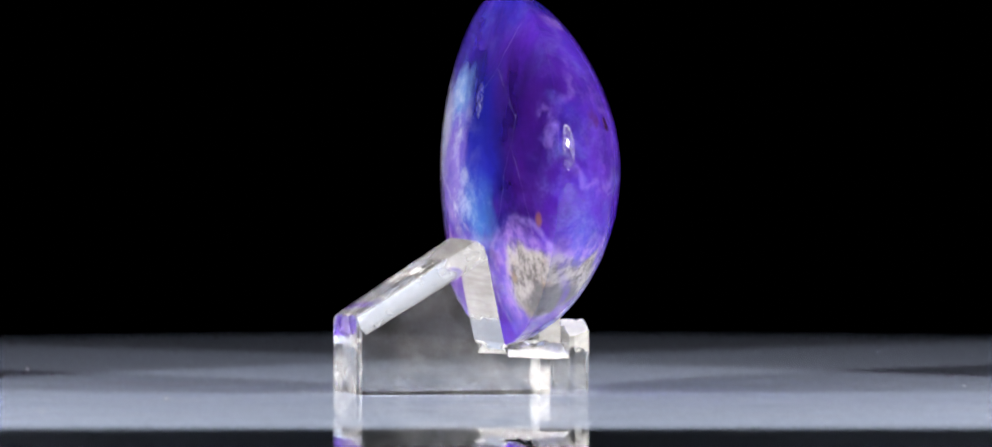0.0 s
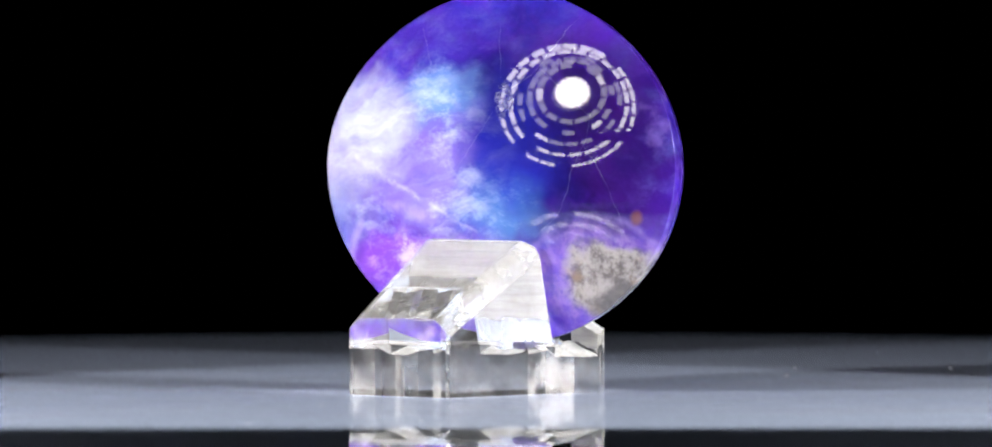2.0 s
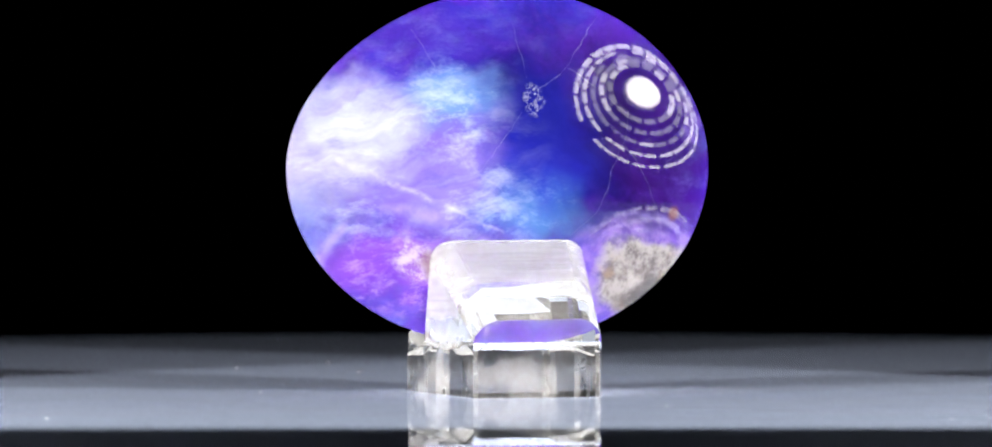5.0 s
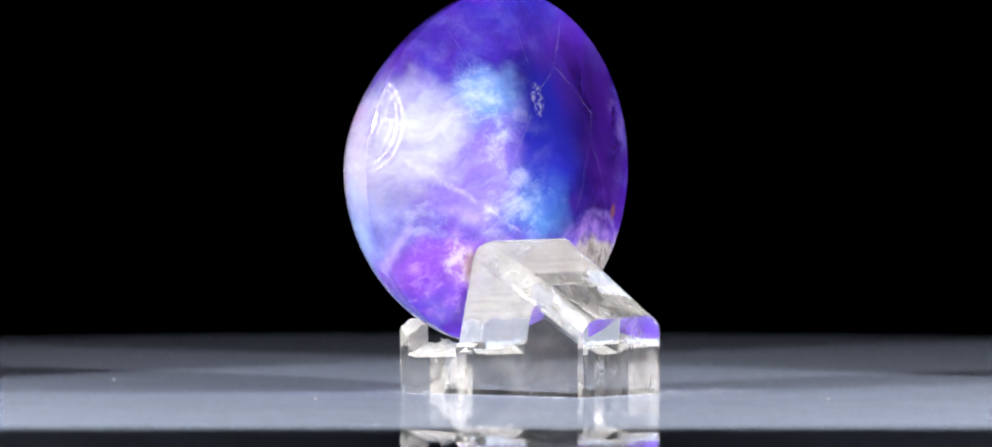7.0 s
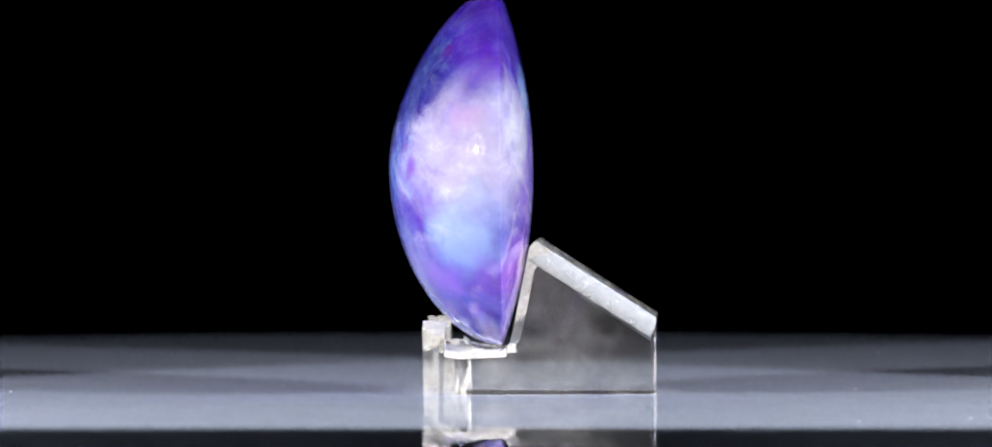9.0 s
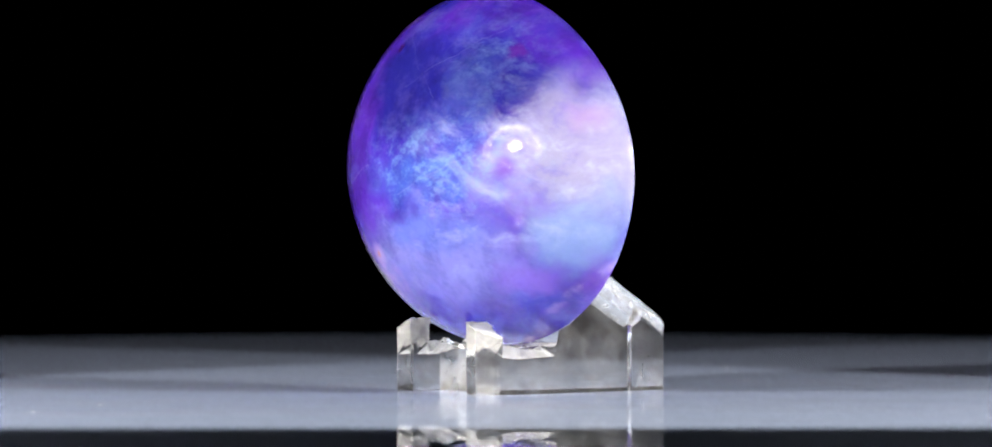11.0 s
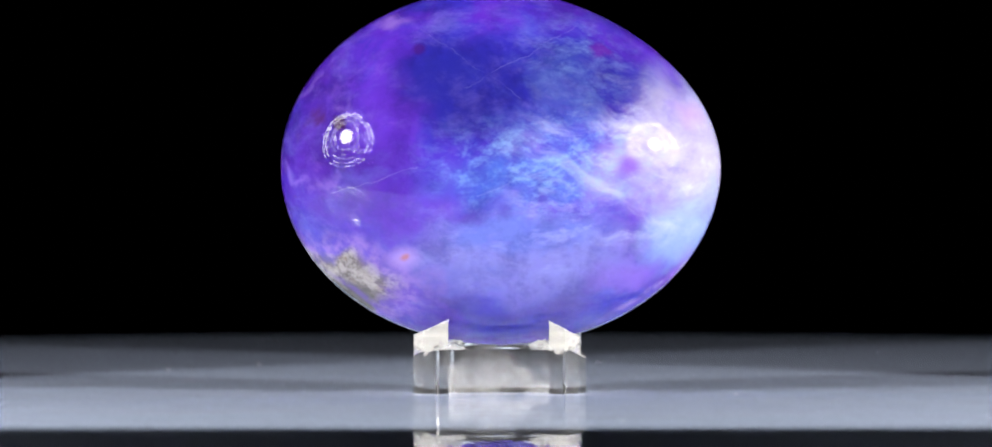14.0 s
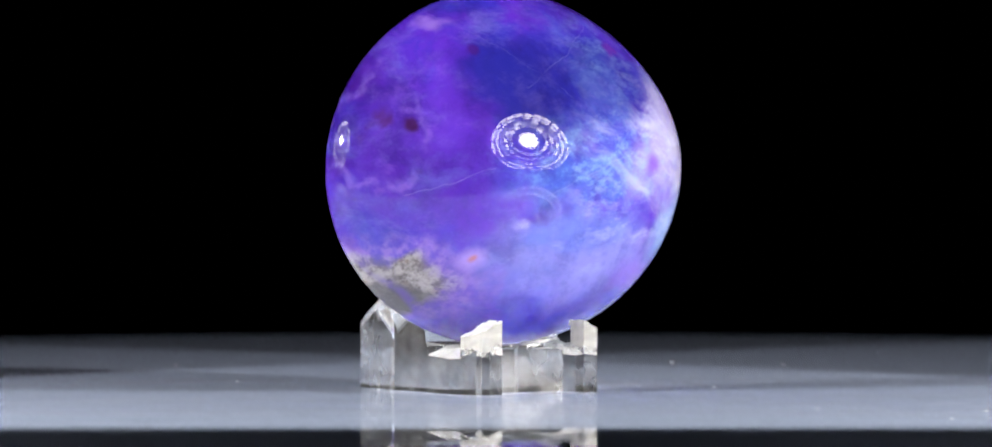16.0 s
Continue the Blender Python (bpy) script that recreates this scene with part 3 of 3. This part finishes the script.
    sheet("ramp_face", body, ramp, FROST_RAMP, root, "hazy sawn sloping face")
    bev = body.modifiers.new("soft_edges", "BEVEL")
    bev.width, bev.segments, bev.limit_method, bev.angle_limit = 0.34 * MM, 2, "ANGLE", radians(25)
    bev.material = 1
    body.visible_shadow = False
    return root


# ---- lamps ----
def studio_lamp(at, aim):
    lamp = new("studio_lamp")
    lamp.matrix_world = look(at, aim)
    tagged(lamp, "round studio lamp with a bright chip and faceted reflector", "lamp", group="studio lamps")
    bm = bmesh.new()
    bmesh.ops.create_cone(bm, cap_ends=True, segments=48, radius1=0.050, radius2=0.096, depth=0.07, matrix=Matrix.Translation((0, 0, 0.042)) @ Matrix.Rotation(math.pi, 4, "X"))
    part("housing", bm, BLACK_PAINT, lamp, "black lamp housing")
    # hood added out of view, to stop stray light beyond the beam
    bm = bmesh.new()
    rings = [[bm.verts.new((r * math.cos(2 * math.pi * k / 48), r * math.sin(2 * math.pi * k / 48), z)) for k in range(48)] for r, z in ((0.096, 0.007), (0.101, -0.080), (0.098, -0.080), (0.093, 0.007))]
    for i in range(4):
        for k in range(48):
            bm.faces.new((rings[i][k], rings[i][(k + 1) % 48], rings[(i + 1) % 4][(k + 1) % 48], rings[(i + 1) % 4][k]))
    part("hood", bm, BLACK_CLOTH, lamp, "matt black hood added to cut stray light")
    up = 0.018
    bm = bmesh.new()
    box(bm, -0.010, 0.010, up - 0.007, up + 0.007, 0.001, 0.004)
    part("led_chip", bm, LED, lamp, "glowing white chip")
    bm = bmesh.new()
    bmesh.ops.create_circle(bm, cap_ends=True, segments=32, radius=0.022, matrix=Matrix.Translation((0, up, 0.0045)))
    part("reflector_cup", bm, CUP, lamp, "brightly glowing reflector cup")
    # thin black tubes added between the rings to keep the light within the beam
    for r, centre, reach in [(0.0228, up, 0.022)] + [(0.0352 + 0.0112 * k, up * (1 - k / 4), 0.013) for k in range(5)]:
        bm = bmesh.new()
        bmesh.ops.create_cone(bm, cap_ends=False, segments=64, radius1=r, radius2=r, depth=reach + 0.004, matrix=Matrix.Translation((0, centre, 0.002 - reach / 2)))
        part("added_baffle", bm, BLACK_CLOTH, lamp, "thin black baffle added to cut spilled light")
    facets = {False: bmesh.new(), True: bmesh.new()}
    for ring in range(5):
        r0 = 0.036 + ring * 0.0112
        r1 = r0 + 0.0096
        count = 14 + ring * 3
        for k in range(count):
            a0 = 2 * math.pi * (k + 0.5 * (ring % 2)) / count
            a1 = a0 + 2 * math.pi / count * random.uniform(0.72, 0.92)
            if random.random() < (0.06 if ring > 2 else 0.2):
                continue
            bright = ring > 2 or random.random() < 0.15
            slide = up * (1 - ring / 4)
            bm = facets[bright]
            bm.faces.new([bm.verts.new((r * math.cos(a), slide + r * math.sin(a), 0.006)) for r, a in ((r0, a0), (r1, a0), (r1, a1), (r0, a1))])
    tagged(part("reflector_facets", facets[False], FACET, lamp, "softly glowing reflector facets"), kind="stuff")
    tagged(part("rim_facets", facets[True], RIM_FACET, lamp, "bright glowing rim facets"), kind="stuff")
    local = lamp.matrix_world.inverted()
    # an added, unseen flap that keeps the light off the front of the table, and its arm
    source = chip_place(at, aim)
    f = 0.5
    edge_y, edge_z = source.y + f * (POOL_FRONT - source.y), source.z * (1 - f)
    mid_x = source.x * (1 - f)
    bm = bmesh.new()
    bmesh.ops.transform(bm, matrix=local, verts=box(bm, mid_x - 0.062, mid_x + 0.062, edge_y - 0.12, edge_y, edge_z - 0.001, edge_z))
    part("added_flap", bm, BLACK_CLOTH, lamp, "matt black flap added out of view to block light")
    bm = bmesh.new()
    out = math.copysign(1, source.x)
    a, b = Vector((mid_x + out * 0.055, edge_y - 0.10, edge_z - 0.0005)), at + Vector((out * 0.03, -0.045, -0.02))
    turn = (b - a).to_track_quat("Z", "Y").to_matrix().to_4x4()
    bmesh.ops.create_cone(bm, cap_ends=True, segments=12, radius1=0.002, radius2=0.002, depth=(b - a).length, matrix=local @ Matrix.Translation((a + b) / 2) @ turn)
    part("flap_arm", bm, BLACK_PAINT, lamp, "thin black arm of the added flap")
    # stem and foot on the table's rim
    base = at + (at - aim).normalized() * 0.045
    bm = bmesh.new()
    bmesh.ops.create_cone(bm, cap_ends=True, segments=24, radius1=0.008, radius2=0.008, depth=base.z + 0.040, matrix=local @ Matrix.Translation((base.x, base.y, base.z / 2 - 0.020)))
    part("stem", bm, BLACK_PAINT, lamp, "black lamp stem")
    bm = bmesh.new()
    bmesh.ops.create_cone(bm, cap_ends=True, segments=40, radius1=0.05, radius2=0.046, depth=0.012, matrix=local @ Matrix.Translation((base.x, base.y, -0.034)))
    part("foot", bm, BLACK_PAINT, lamp, "round black lamp foot")
    return lamp


studio()
table = turntable()
the_stone = stone()
the_stand = stand()
studio_lamp(LAMP_LEFT, AIM_LEFT)
studio_lamp(LAMP_RIGHT, AIM_RIGHT)


def motions():
    times = [0.0 + 2.0 * i for i in range(9)]
    c = STONE_C * MM
    walk(table, [(t, pose(0, 0, 0, 0, 0, TURN * (t - ZERO))) for t in times])
    walk(the_stand, [(t, pose(0, 0, 0, 0, 0, TURN * (t - ZERO))) for t in times])
    lean = pose(0, 0, 0, -STONE_LEAN, 0, STONE_TURN)
    walk(the_stone, [(t, pose(0, 0, 0, 0, 0, TURN * (t - ZERO)) @ Matrix.Translation(c) @ lean) for t in times])


motions()
